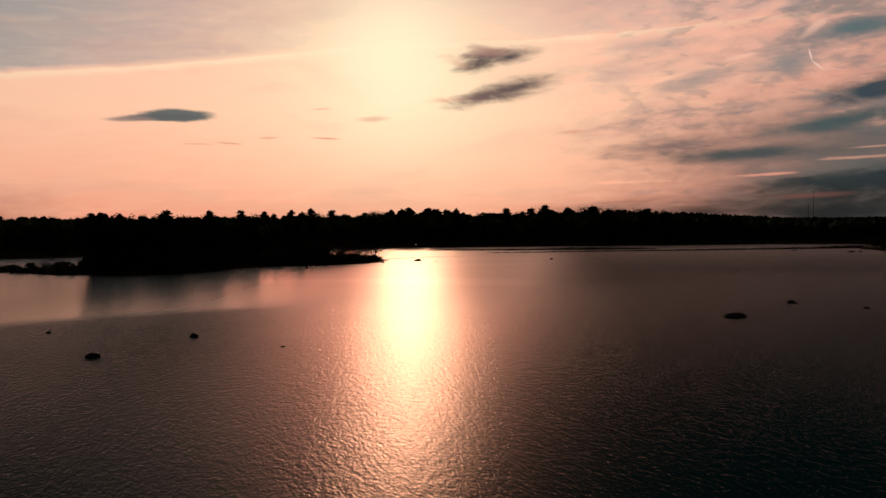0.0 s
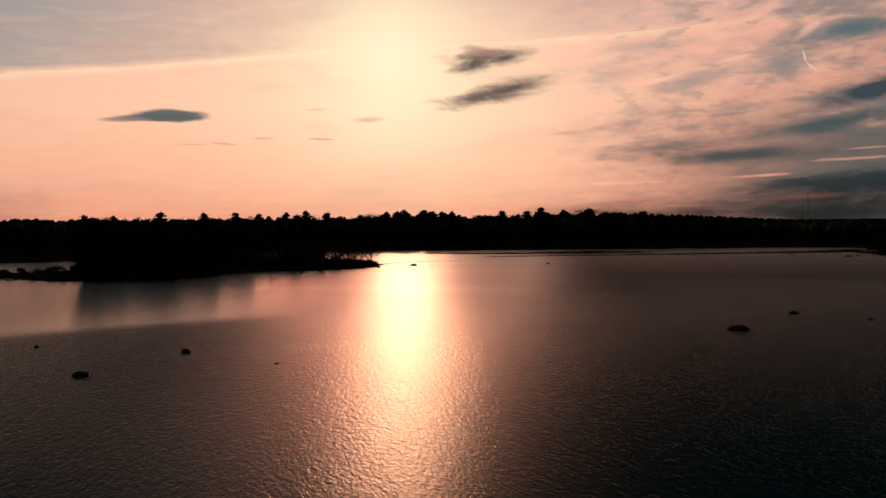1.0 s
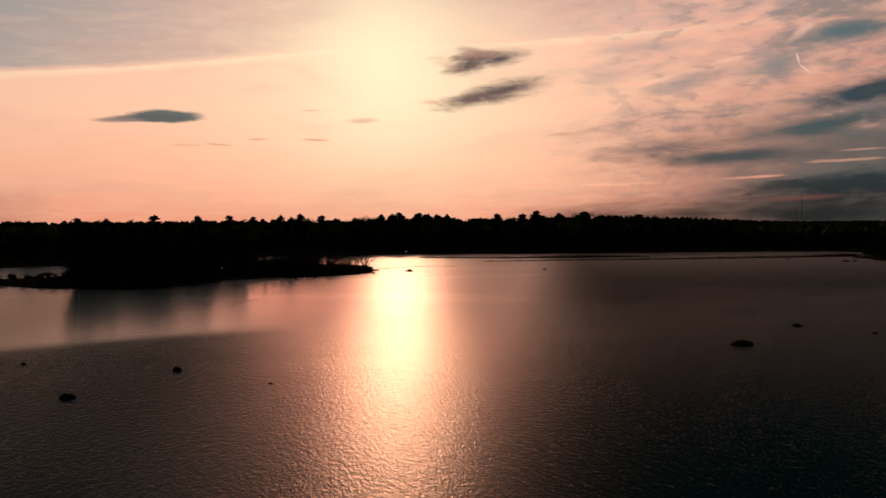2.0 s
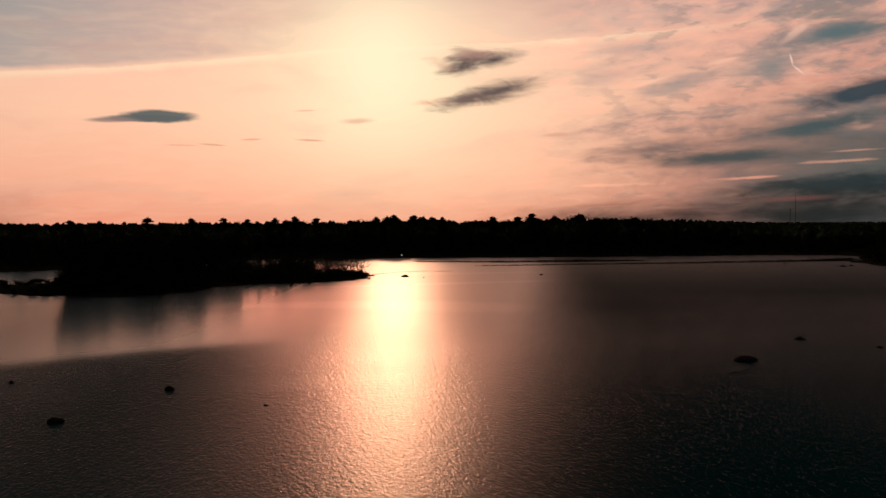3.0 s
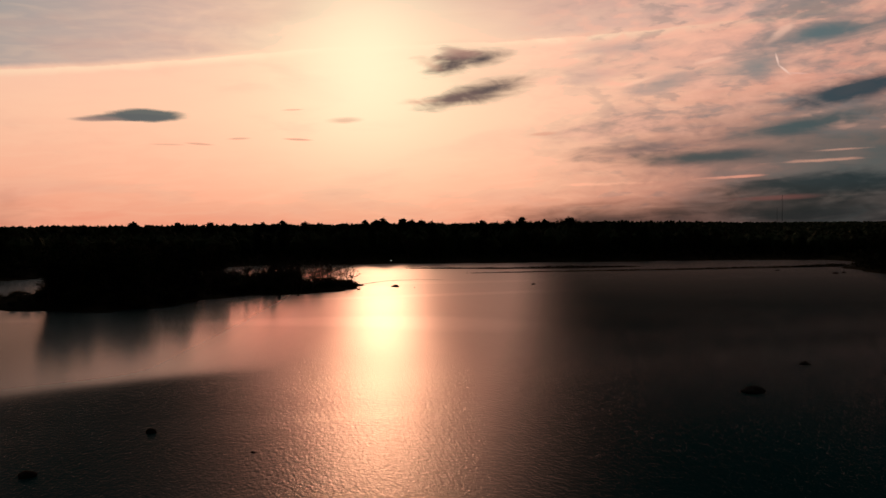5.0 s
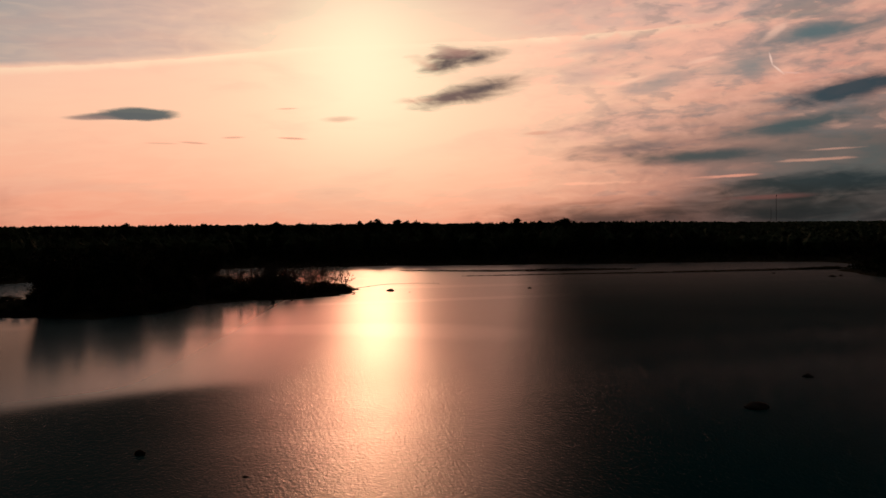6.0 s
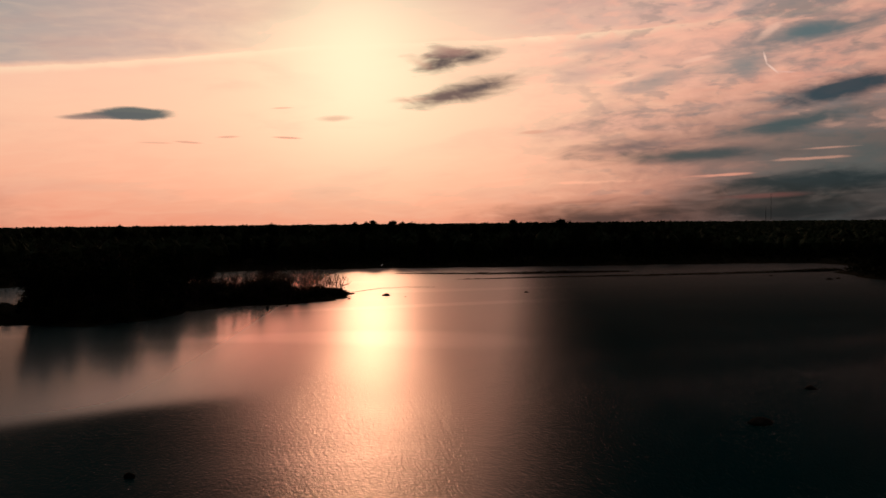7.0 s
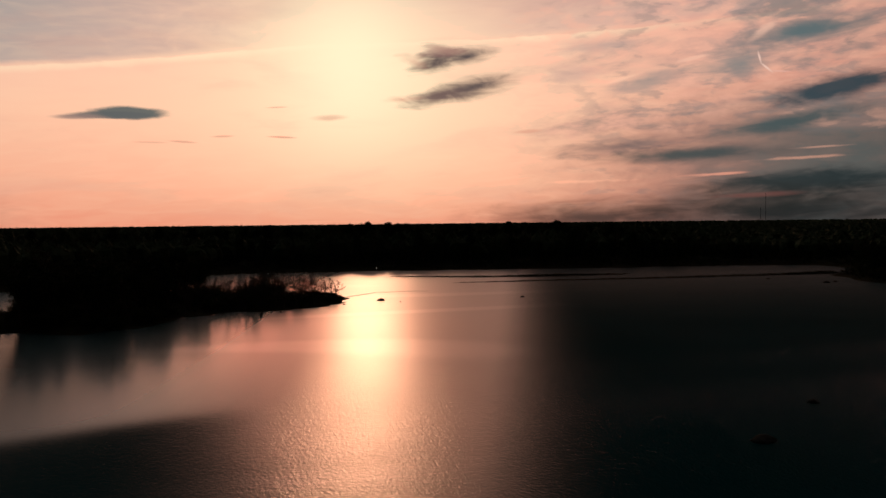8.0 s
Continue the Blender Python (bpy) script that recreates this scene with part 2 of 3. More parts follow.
NEEDLES = rough_material("pine_needles", (0.018, 0.030, 0.014, 1), (0.045, 0.062, 0.028, 1), 1.5)
LEAVES = rough_material("spring_leaves", (0.018, 0.021, 0.010, 1), (0.046, 0.047, 0.022, 1), 1.5)
BARK = rough_material("bark", (0.035, 0.026, 0.020, 1), (0.090, 0.070, 0.055, 1), 8.0)
STONE = rough_material("wet_granite", (0.014, 0.013, 0.012, 1), (0.048, 0.045, 0.042, 1), 5.0, 0.85, 0.6, gloss=0.0)
SOIL = rough_material("forest_floor", (0.016, 0.014, 0.010, 1), (0.042, 0.037, 0.024, 1), 0.6, gloss=0.0)
MUD = rough_material("wet_mud", (0.020, 0.017, 0.014, 1), (0.050, 0.042, 0.034, 1), 1.2, 0.8)
STEEL = rough_material("painted_steel", (0.10, 0.10, 0.11, 1), (0.20, 0.19, 0.19, 1), 2.0, 0.5)


def make_water_material():
    mat, n, bsdf, at = material("lake_water")
    mat.node_tree.nodes.remove(bsdf)
    sep = n.node("ShaderNodeSeparateXYZ")
    n.put(sep.inputs[0], at)
    x, y = sep.outputs[0], sep.outputs[1]
    # wind: ruffled water at the open end, calm in the lee of the island, long slicks across the wind
    def band(kx, ky, warp=0.0):
        phase = n.m("ADD", n.m("MULTIPLY", x, kx), n.m("MULTIPLY", y, ky))
        return n.m("SINE", n.m("ADD", phase, warp))

    bend = n.m("MULTIPLY", band(0.031, -0.047), 1.4)
    uneven = n.m("ADD", n.m("MULTIPLY", band(0.013, 0.105, bend), 0.13), n.m("MULTIPLY", band(-0.041, 0.236, n.m("MULTIPLY", bend, 1.7)), 0.09))
    ruffle = n.ease(n.m("ADD", y, n.m("MULTIPLY", uneven, 40.0)), 125.0, 17.0)
    # a wind line runs slantwise from the open water to the island
    line = n.m("ADD", n.m("SUBTRACT", y, n.m("MULTIPLY", n.m("ADD", x, 28.0), 0.7)), n.m("MULTIPLY", uneven, 14.0))
    behind = n.m("SUBTRACT", 1.0, n.ease(line, 93.5, 2.0))
    lee = n.m("MULTIPLY", n.ease(x, -23.0, 4.0), behind)
    lee = n.m("ADD", lee, n.m("MULTIPLY", n.m("SUBTRACT", 0.5, n.m("MULTIPLY", n.ease(y, 325.0, 8.0), 0.5)), n.m("SUBTRACT", 1.0, lee)))
    slick = n.m("MULTIPLY", n.step(uneven, 0.08, 0.20), n.step(y, 40.0, 100.0))
    # darkening beside the sun glare put into the reflectivity; wind line bounds the left
    side_dimming = n.m("ADD", n.m("MULTIPLY", n.step(n.m("ADD", x, n.m("MULTIPLY", y, 0.22)), -12.0, 7.0, 2.7, 0.0), n.m("MULTIPLY", n.m("SUBTRACT", 1.0, behind), n.step(y, 34.0, 84.0, 0.5, 1.0))), n.m("MULTIPLY", n.step(x, -60.0, -28.0, 1.2, 0.0), behind))
    # the right edge is slanted to fit the camera's view
    side_dimming = n.m("ADD", side_dimming, n.m("MULTIPLY", n.step(n.m("SUBTRACT", x, n.m("MULTIPLY", y, 0.14)), -7.5, 15.0, 0.0, 5.8), n.step(y, 30.0, 75.0, 0.9, 1.0)))
    # extra brightness round the sun glare, put into the reflectivity of the mid-lake
    painted_sheen = n.m("MULTIPLY", n.m("MULTIPLY", n.step(x, -62.0, -30.0), n.step(x, 2.0, 30.0, 1.0, 0.0)), n.step(y, 45.0, 140.0))
    # ripples that are too small to tell apart
    reach = n.m("DIVIDE", n.m("MAXIMUM", y, 30.0), 100.0)
    rough = n.m("MULTIPLY", n.m("MINIMUM", n.m("POWER", reach, 0.50), n.m("POWER", reach, 0.20)), 0.325)
    rough = n.m("MAXIMUM", n.m("ADD", rough, n.m("MULTIPLY", uneven, 0.06)), 0.28)
    # ripples: short crests that run across the wind, over smaller chop
    ax = n.m("ADD", n.m("MULTIPLY", x, 0.30), n.m("MULTIPLY", y, -0.95))
    ay = n.m("ADD", n.m("MULTIPLY", x, 0.95), n.m("MULTIPLY", y, 0.30))
    ripple = n.noise(n.xyz(n.m("MULTIPLY", ax, 3.4), n.m("MULTIPLY", ay, 7.4), 0.43), 1.0, 3.0, 0.5, 0.0)
    chop = n.noise(n.xyz(n.m("MULTIPLY", ax, 1.6), n.m("MULTIPLY", ay, 3.2), 9.61), 1.0, 2.0, 0.5, 0.0)
    height = n.m("ADD", ripple, n.m("MULTIPLY", chop, 0.9))
    relief = n.m("ADD", 0.06, n.m("MULTIPLY", ruffle, 0.46))
    relief = n.m("MULTIPLY", relief, n.m("SUBTRACT", 1.0, n.m("MULTIPLY", lee, 0.96)))
    b = n.node("ShaderNodeBump")
    b.inputs["Strength"].default_value = 1.0
    b.inputs["Distance"].default_value = 0.062
    n.put(b.inputs["Height"], n.m("MULTIPLY", height, relief))
    gloss, body = n.node("ShaderNodeBsdfAnisotropic", distribution="GGX"), n.node("ShaderNodeBsdfDiffuse")
    n.put(gloss.inputs["Color"], (1.0, 0.87, 0.83, 1))
    n.put(gloss.inputs["Roughness"], rough)
    # roughness stretched along the view, to draw the sun glare long and narrow
    gloss.inputs["Anisotropy"].default_value = -0.22
    n.put(gloss.inputs["Tangent"], n.xyz(0.0, 1.0, 0.0))
    mirror = n.node("ShaderNodeBsdfAnisotropic", distribution="GGX")
    n.put(mirror.inputs["Color"], (1.0, 0.87, 0.83, 1))
    mirror.inputs["Roughness"].default_value = 0.15
    mirror.inputs["Anisotropy"].default_value = -0.3
    n.put(mirror.inputs["Tangent"], n.xyz(0.0, 1.0, 0.0))
    shine = n.node("ShaderNodeMixShader")
    n.put(shine.inputs[0], n.m("MULTIPLY", lee, 0.85))
    n.put(shine.inputs[1], gloss.outputs[0])
    n.put(shine.inputs[2], mirror.outputs[0])
    # dark teal water mirrors little but at a grazing angle
    n.put(body.inputs["Color"], n.mix(n.noise(at, 0.05, 3.0), (0.001, 0.022, 0.027, 1), (0.002, 0.034, 0.040, 1)))
    fresnel = n.node("ShaderNodeFresnel")
    fresnel.inputs["IOR"].default_value = 1.333
    for socket in (gloss.inputs["Normal"], mirror.inputs["Normal"], body.inputs["Normal"]):
        n.put(socket, b.outputs[0])
    # the steep faces of the ripples turn to the eye and show the dark water
    steep = n.node("ShaderNodeBump")
    steep.inputs["Strength"].default_value = 1.0
    steep.inputs["Distance"].default_value = 0.095
    n.put(steep.inputs["Height"], n.m("MULTIPLY", height, relief))
    n.put(fresnel.inputs["Normal"], steep.outputs[0])
    both = n.node("ShaderNodeMixShader")
    # the Fresnel power carries the painted dimming at the sides and the brighter middle
    bite = n.m("SUBTRACT", n.m("SUBTRACT", n.m("ADD", 0.85, side_dimming), n.m("MULTIPLY", painted_sheen, 0.15)), n.m("MULTIPLY", slick, 0.2))
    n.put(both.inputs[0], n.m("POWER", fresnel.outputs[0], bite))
    n.put(both.inputs[1], body.outputs[0])
    n.put(both.inputs[2], shine.outputs[0])
    n.put(mat.node_tree.nodes["Material Output"].inputs["Surface"], both.outputs[0])
    return mat


WATER = make_water_material()


# ---------------------------------------------------------------- mesh helpers
def mesh_of(name, verts, faces, mat, smooth=False):
    me = bpy.data.meshes.new(name)
    me.from_pydata([tuple(p) for p in verts], [], [tuple(f) for f in faces])
    me.materials.append(mat)
    if smooth:
        me.polygons.foreach_set("use_smooth", [True] * len(me.polygons))
    me.update()
    return me


class Builder:
    """Collects verts and faces of one mesh."""

    def __init__(self):
        self.v, self.f = [], []

    def tube(self, points, radii, sides=6):
        base = len(self.v)
        for k, (p, r) in enumerate(zip(points, radii)):
            p = Vector(p)
            a, c = Vector(points[max(k - 1, 0)]), Vector(points[min(k + 1, len(points) - 1)])
            d = (c - a).normalized()
            s = d.cross(Vector((0.31, 0.87, 0.39))).normalized()
            o = d.cross(s)
            for i in range(sides):
                w = 2 * math.pi * i / sides
                self.v.append(p + r * (math.cos(w) * s + math.sin(w) * o))
        for k in range(len(points) - 1):
            for i in range(sides):
                j = (i + 1) % sides
                q = base + k * sides
                self.f.append((q + i, q + j, q + sides + j, q + sides + i))
        last = base + (len(points) - 1) * sides
        self.f.append(tuple(last + i for i in range(sides)))

    def tufts(self, rng, centre, spread, count, size, flat=0.6):
        """Small leaf or needle sprays round a centre."""
        c = np.array(centre)
        at = rng.normal(size=(count, 3)) * np.array(spread) * 0.55 + c
        for p in at:
            d, e = rng.normal(size=3), rng.normal(size=3)
            d[2] *= flat
            d *= size * rng.uniform(0.6, 1.3) / np.linalg.norm(d)
            e *= size * rng.uniform(0.4, 0.8) / np.linalg.norm(e)
            q = len(self.v)
            self.v += [p - d - 0.4 * e, p + 0.2 * e - 0.2 * d, p + d, p + 0.1 * d - e]
            self.f.append((q, q + 3, q + 2, q + 1))

    def lump(self, rng, centre, size, rings=4, sides=7):
        """An uneven crown of a far tree."""
        base = len(self.v)
        cx, cy, cz = centre
        for k in range(rings + 1):
            a = math.pi * (0.06 + 0.94 * k / rings)
            for i in range(sides):
                w = 2 * math.pi * (i + 0.5 * (k % 2)) / sides
                r = math.sin(a) * rng.uniform(0.65, 1.2)
                self.v.append((cx + size[0] * r * math.cos(w), cy + size[0] * r * math.sin(w), cz + size[1] * math.cos(a) * rng.uniform(0.8, 1.15)))
        for k in range(rings):
            for i in range(sides):
                j, q = (i + 1) % sides, base + k * sides
                self.f.append((q + i, q + sides + i, q + sides + j, q + j))
        self.f.append(tuple(base + i for i in range(sides)))

    def done(self, name, mat, smooth=False):
        return mesh_of(name, self.v, self.f, mat, smooth)


def part(name, me, parent, label=""):
    ob = new(name, me)
    ob.parent = parent
    return tagged(ob, label)


def thing(name, label, category, group=""):
    return tagged(new(name), label, category, group)


# ---------------------------------------------------------------- the plan: lake, land, island
LAKE = [(-520, 205), (-300, 236), (-143, 262), (-126, 272), (-118, 300), (-98, 332), (-66, 352), (-27, 358), (54, 358), (105, 361), (157, 364), (184, 357),
        (186, 330), (168, 306), (155, 293), (150, 276), (147, 258), (168, 236), (230, 212), (520, 190), (560, -160), (-540, -180)]
ISLAND = [(-150, 206), (-130, 195), (-108, 186), (-92, 176), (-79, 170), (-62, 166), (-53, 176), (-50, 192), (-42, 200), (-31, 203), (-22, 207), (-17.2, 216), (-16.6, 226), (-18, 235),
          (-24, 243), (-36, 247), (-52, 244), (-66, 236), (-84, 222), (-98, 208), (-116, 199), (-134, 203)]


def shore_distance(poly, px, py):
    """Signed distance to a closed outline, positive inside."""
    px, py = np.asarray(px, float), np.asarray(py, float)
    best, inside = np.full(px.shape, 1e9), np.zeros(px.shape, bool)
    for (ax, ay), (bx, by) in zip(poly, poly[1:] + poly[:1]):
        dx, dy = bx - ax, by - ay
        t = np.clip(((px - ax) * dx + (py - ay) * dy) / (dx * dx + dy * dy), 0, 1)
        best = np.minimum(best, np.hypot(px - ax - t * dx, py - ay - t * dy))
        cross = (ay > py) != (by > py)
        inside ^= cross & (px < (bx - ax) * (py - ay) / (by - ay + 1e-12) + ax)
    return np.where(inside, best, -best)


def wavy(px, py):
    return 1.6 * np.sin(px * 0.21 + 0.7 * np.sin(py * 0.13)) + 1.1 * np.sin(py * 0.33 + px * 0.09) + 0.6 * np.sin(px * 0.8 + py * 0.55)


def land_height(px, py):
    px, py = np.asarray(px, float), np.asarray(py, float)
    d = -shore_distance(LAKE, px, py) + wavy(px, py)
    far = np.hypot(px, py)
    rise = np.where(d > 0, 0.25 + 2.2 * (1 - np.exp(-d / 40)), np.maximum(-2.5, d * 0.12) - 0.02)
    hills = np.clip((far - 1100) / 1500, 0, 1) * (3 + 6 * np.clip(px / 900, 0, 1) + 1.2 * np.sin(px * 0.003) + np.sin(px * 0.0071 + py * 0.002))
    return rise + np.where(d > 0, hills, 0)


def island_height(px, py):
    d = shore_distance(ISLAND, px, py) + 0.5 * wavy(np.asarray(px) * 1.7, np.asarray(py) * 1.7)
    low = np.clip((np.asarray(px) + 104) / 22, 0.15, 1) * np.interp(px, [-64, -52, -20], [1.0, 0.5, 0.4])
    return np.where(d > 0, 0.1 + 1.5 * low * (1 - np.exp(-d / 6)) + 0.15 * np.sin(np.asarray(px) * 0.9) * np.sin(np.asarray(py) * 0.7), np.maximum(-1.5, d * 0.25) - 0.02)


def sheet(name, xs, ys, height, mat):
    gx, gy = np.meshgrid(xs, ys)
    gz = height(gx, gy)
    nx, ny = len(xs), len(ys)
    verts = np.stack([gx, gy, gz], -1).reshape(-1, 3).tolist()
    faces = [(j * nx + i, j * nx + i + 1, (j + 1) * nx + i + 1, (j + 1) * nx + i) for j in range(ny - 1) for i in range(nx - 1)]
    return new(name, mesh_of(name, verts, faces, mat, True))


def spaced(lo, hi, step, reach):
    inner = list(np.arange(lo, hi + step / 2, step))
    outer, d = [], step
    while (outer[-1] if outer else 0) < reach:
        d *= 1.35
        outer.append((outer[-1] if outer else 0) + d)
    return np.array([lo - o for o in reversed(outer)] + inner + [hi + o for o in outer])


tagged(sheet("ground", spaced(-330, 330, 5.0, 4300), spaced(150, 420, 4.0, 4300), land_height, SOIL), "dark wooded shore and land round the lake", "ground", kind="structure")

water_mesh = mesh_of("water", [(-640, -300, 0), (640, -300, 0), (640, 400, 0), (-640, 400, 0)], [(0, 1, 2, 3)], WATER)
tagged(new("water", water_mesh), "rippled lake reflecting a glowing evening sky", "lake water", kind="structure")

tagged(sheet("island_ground", np.arange(-162, -6, 1.5), np.arange(156, 262, 1.5), island_height, SOIL), "low dark island with a stony shore", "island", kind="structure")


def low_bar(name, points, widths, label, sedge=True):
    """A low strip that just breaks the surface; added sedge thickens its dark line."""
    rng = np.random.default_rng(len(points) * 7 + 1)
    b, rows = Builder(), []
    for k in range(len(points) - 1):
        for t in np.arange(0, 1, 0.08):
            rows.append([points[k][i] * (1 - t) + points[k + 1][i] * t for i in (0, 1)] + [widths[k] * (1 - t) + widths[k + 1] * t])
    reeds = Builder()
    for x, y, w in rows:
        w *= rng.uniform(0.6, 1.25)
        y += rng.normal() * 0.5
        for _ in range(int(w * 16) + 8 if sedge else 0):
            reeds.tufts(rng, (x + rng.uniform(-2.2, 2.2), y + rng.uniform(-0.7, 0.7) * w, 0.08 + 0.10 * w), (0.9, 0.4, 0.03 + 0.10 * w), 4, 0.24, 1.0)
        for off, z in ((-1, -0.15), (-0.6, 0.05), (0, 0.16 * min(1, w / 2)), (0.6, 0.05), (1, -0.15)):
            b.v.append((x, y + off * w, z + (rng.normal() * 0.02 if z > 0 else 0)))
    for k in range(len(rows) - 1):
        for i in range(4):
            b.f.append((k * 5 + i, (k + 1) * 5 + i, (k + 1) * 5 + i + 1, k * 5 + i + 1))
    bar = tagged(new(name, b.done(name, MUD, True)), label, "mud bar", "bars in the lake", "structure")
    if sedge:
        tagged(part("sedge", reeds.done("sedge", LEAVES), bar, "short dark sedge"), kind="stuff")
    return bar


low_bar("mud_bar", [(18, 282), (54, 287), (95, 291), (140, 299), (160, 303)], [0.3, 1.3, 1.8, 3.0, 4.5], "low dark mud bar reaching out from the shore")
# low solid bar added for a thin dark streak on the water
low_bar("mud_bar", [(-4, 318), (28, 309), (58, 309), (84, 314)], [0.6, 2.4, 4.2, 0.8], "thin low bar added for a dark streak off the far shore")
# a ripple band off the point, built as a low solid strip
low_bar("mud_bar", [(-17, 236), (-9, 249), (-1, 252), (7, 250)], [0.9, 0.5, 0.3, 0.1], "low dark strip in place of a ripple band off the island point", False)

# ---------------------------------------------------------------- trees
def pine_meshes(seed, height):
    """White pine: straight trunk, uneven flat layers of needles, gaps between."""
    rng = np.random.default_rng(seed)
    t = Builder()
    lean = rng.normal(size=2) * 0.25
    pts = [(lean[0] * k, lean[1] * k, height * k / 6 - 0.4 * (k == 0)) for k in range(7)]
    t.tube(pts, [0.34 - 0.05 * k for k in range(7)], 7)
    c = Builder()
    z = height * rng.uniform(0.30, 0.42)
    while z < height * 0.97:
        rel = z / height
        reach = height * 0.24 * (1 - rel) ** 0.75 * rng.uniform(0.7, 1.2) + 0.4
        turn = rng.uniform(0, 6.3)
        for k in range(int(rng.integers(4, 7))):
            w = turn + k * 1.2 + rng.normal() * 0.3
            r = reach * rng.uniform(0.55, 1.15)
            d = np.array((math.cos(w), math.sin(w), 0.0))
            root = np.array((lean[0] * rel * 6, lean[1] * rel * 6, z + rng.normal() * 0.2))
            end = root + d * r + np.array((0, 0, r * rng.uniform(-0.05, 0.28)))
            t.tube([root, (root + end) / 2 + np.array((0, 0, 0.1)), end], [0.07, 0.05, 0.02], 4)
            for s in (0.5, 0.8, 1.0):
                c.tufts(rng, root + (end - root) * s + np.array((0, 0, 0.15)), (0.30 * r + 0.2, 0.30 * r + 0.2, 0.28), 14, 0.52, 0.6)
        z += height * rng.uniform(0.03, 0.055)
    top = np.array((lean[0] * 6, lean[1] * 6, height))
    c.tufts(rng, top - np.array((0, 0, 0.8)), (0.45, 0.45, 0.9), 46, 0.40)
    return t.done("trunk", BARK), c.done("crown", NEEDLES)


def broadleaf_meshes(seed, height, leafy):
    """Broadleaf tree: forked limbs and a loose round crown of clumps."""
    rng = np.random.default_rng(seed)
    t, c = Builder(), Builder()
    fork = height * rng.uniform(0.25, 0.4)
    t.tube([(0, 0, -0.4), (rng.normal() * 0.15, rng.normal() * 0.15, fork * 0.5), (rng.normal() * 0.25, rng.normal() * 0.25, fork)], [0.36, 0.27, 0.22], 7)
    for k in range(9):
        w, up = k * 2.4 + rng.normal() * 0.3, rng.uniform(0.45, 1.0)
        r = height * 0.27 * math.sqrt(max(0.1, 1 - (up - 0.35) ** 2)) * rng.uniform(0.6, 1.1)
        root = np.array((0, 0, fork * rng.uniform(0.7, 1.0)))
        end = np.array((math.cos(w) * r, math.sin(w) * r, fork + (height - fork) * up * rng.uniform(0.85, 1.0)))
        mid = root * 0.5 + end * 0.5 + rng.normal(size=3) * 0.3
        t.tube([root, mid, end], [0.15, 0.09, 0.03], 5)
        for j in range(5):
            s = rng.uniform(0.3, 1.0)
            p = root + (end - root) * s
            q = p + rng.normal(size=3) * height * 0.07 + np.array((0, 0, height * 0.04))
            t.tube([p, q], [0.05, 0.015], 4)
            c.tufts(rng, q, (height * 0.07,) * 3, int(22 * leafy), 0.36, 0.9)
        c.tufts(rng, end, (height * 0.075,) * 3, int(46 * leafy), 0.38, 0.9)
    return t.done("trunk", BARK), c.done("crown", LEAVES)


def bare_meshes(seed, height):
    """Bare waterside tree: thin crooked stems and fine twigs."""
    rng = np.random.default_rng(seed)
    t, w = Builder(), Builder()

    def limb(root, way, length, radius, depth, into):
        pts, p, d = [root], root.copy(), way / np.linalg.norm(way)
        for k in range(4):
            d = d + rng.normal(size=3) * 0.16 + np.array((0, 0, 0.06))
            d /= np.linalg.norm(d)
            p = p + d * length / 4
            pts.append(p.copy())
        into.tube(pts, [radius * (1 - 0.17 * k) for k in range(5)], 5 if depth < 2 else 3)
        if depth < 3:
            for k in range(6 if depth == 0 else 4):
                q = pts[int(rng.integers(1, 5))]
                side = d * 0.7 + rng.normal(size=3) * np.array((0.75, 0.75, 0.35))
                limb(q.copy(), side, length * rng.uniform(0.35, 0.6), max(radius * 0.55, 0.045), depth + 1, t if depth == 0 else w)

    for k in range(int(rng.integers(1, 3))):
        limb(np.array((rng.normal() * 0.2, rng.normal() * 0.2, -0.3)), np.array((rng.normal() * 0.15, rng.normal() * 0.15, 1.0)), height * rng.uniform(0.6, 0.8), 0.15, 0, t)
    return t.done("trunk", BARK), w.done("twig_crown", BARK)


def shrub_meshes(seed, height):
    rng = np.random.default_rng(seed)
    t, c = Builder(), Builder()
    for k in range(8):
        w = k * 0.8 + rng.normal() * 0.2
        end = np.array((math.cos(w) * height * 0.5, math.sin(w) * height * 0.5, height * rng.uniform(0.6, 1.0)))
        t.tube([(0, 0, -0.2), end * np.array((0.4, 0.4, 0.6)), end], [0.05, 0.035, 0.01], 4)
        for s in (0.4, 0.7, 1.0):
            c.tufts(rng, end * s, (height * 0.24, height * 0.24, height * 0.2), 34, 0.2, 1.0)
    return t.done("branching_stem", BARK), c.done("foliage", LEAVES)


def make_tree(name, meshes, label, category, group):
    ob = thing(name, label, category, group)
    for me in meshes:
        piece = part(me.name.split(".")[0], me, ob)
        if piece.name.startswith("twig_crown"):
            tagged(piece, kind="stuff")
    return ob


class Wood:
    """Trees of one kind: the first of each shape is built, the others are copies."""

    def __init__(self, name, shapes, label, category, group):
        self.shapes, self.args, self.made = shapes, (name, label, category, group), {}

    def plant(self, k, x, y, z, scale, turn, wide=1.0):
        k %= len(self.shapes)
        m = pose(x, y, z, 0, 0, turn)
        if k not in self.made:
            name, label, category, group = self.args
            ob = make_tree(name, self.shapes[k], label, category, group)
            self.made[k] = ob
        else:
            ob = copy_thing(self.made[k], m)
        ob.matrix_basis = m @ Matrix.Diagonal((scale * wide, scale * wide, scale, 1))
        return ob


pines = Wood("pine_tree", [pine_meshes(s, 18.0) for s in (11, 12, 13, 14, 15)], "tall dark pine in the wood on the far shore", "pine tree", "trees on the far shore")
oaks = Wood("broadleaf_tree", [broadleaf_meshes(s, 15.0, 1.0) for s in (21, 22, 23, 24)], "dark round-crowned tree in the wood on the far shore", "tree", "trees on the far shore")

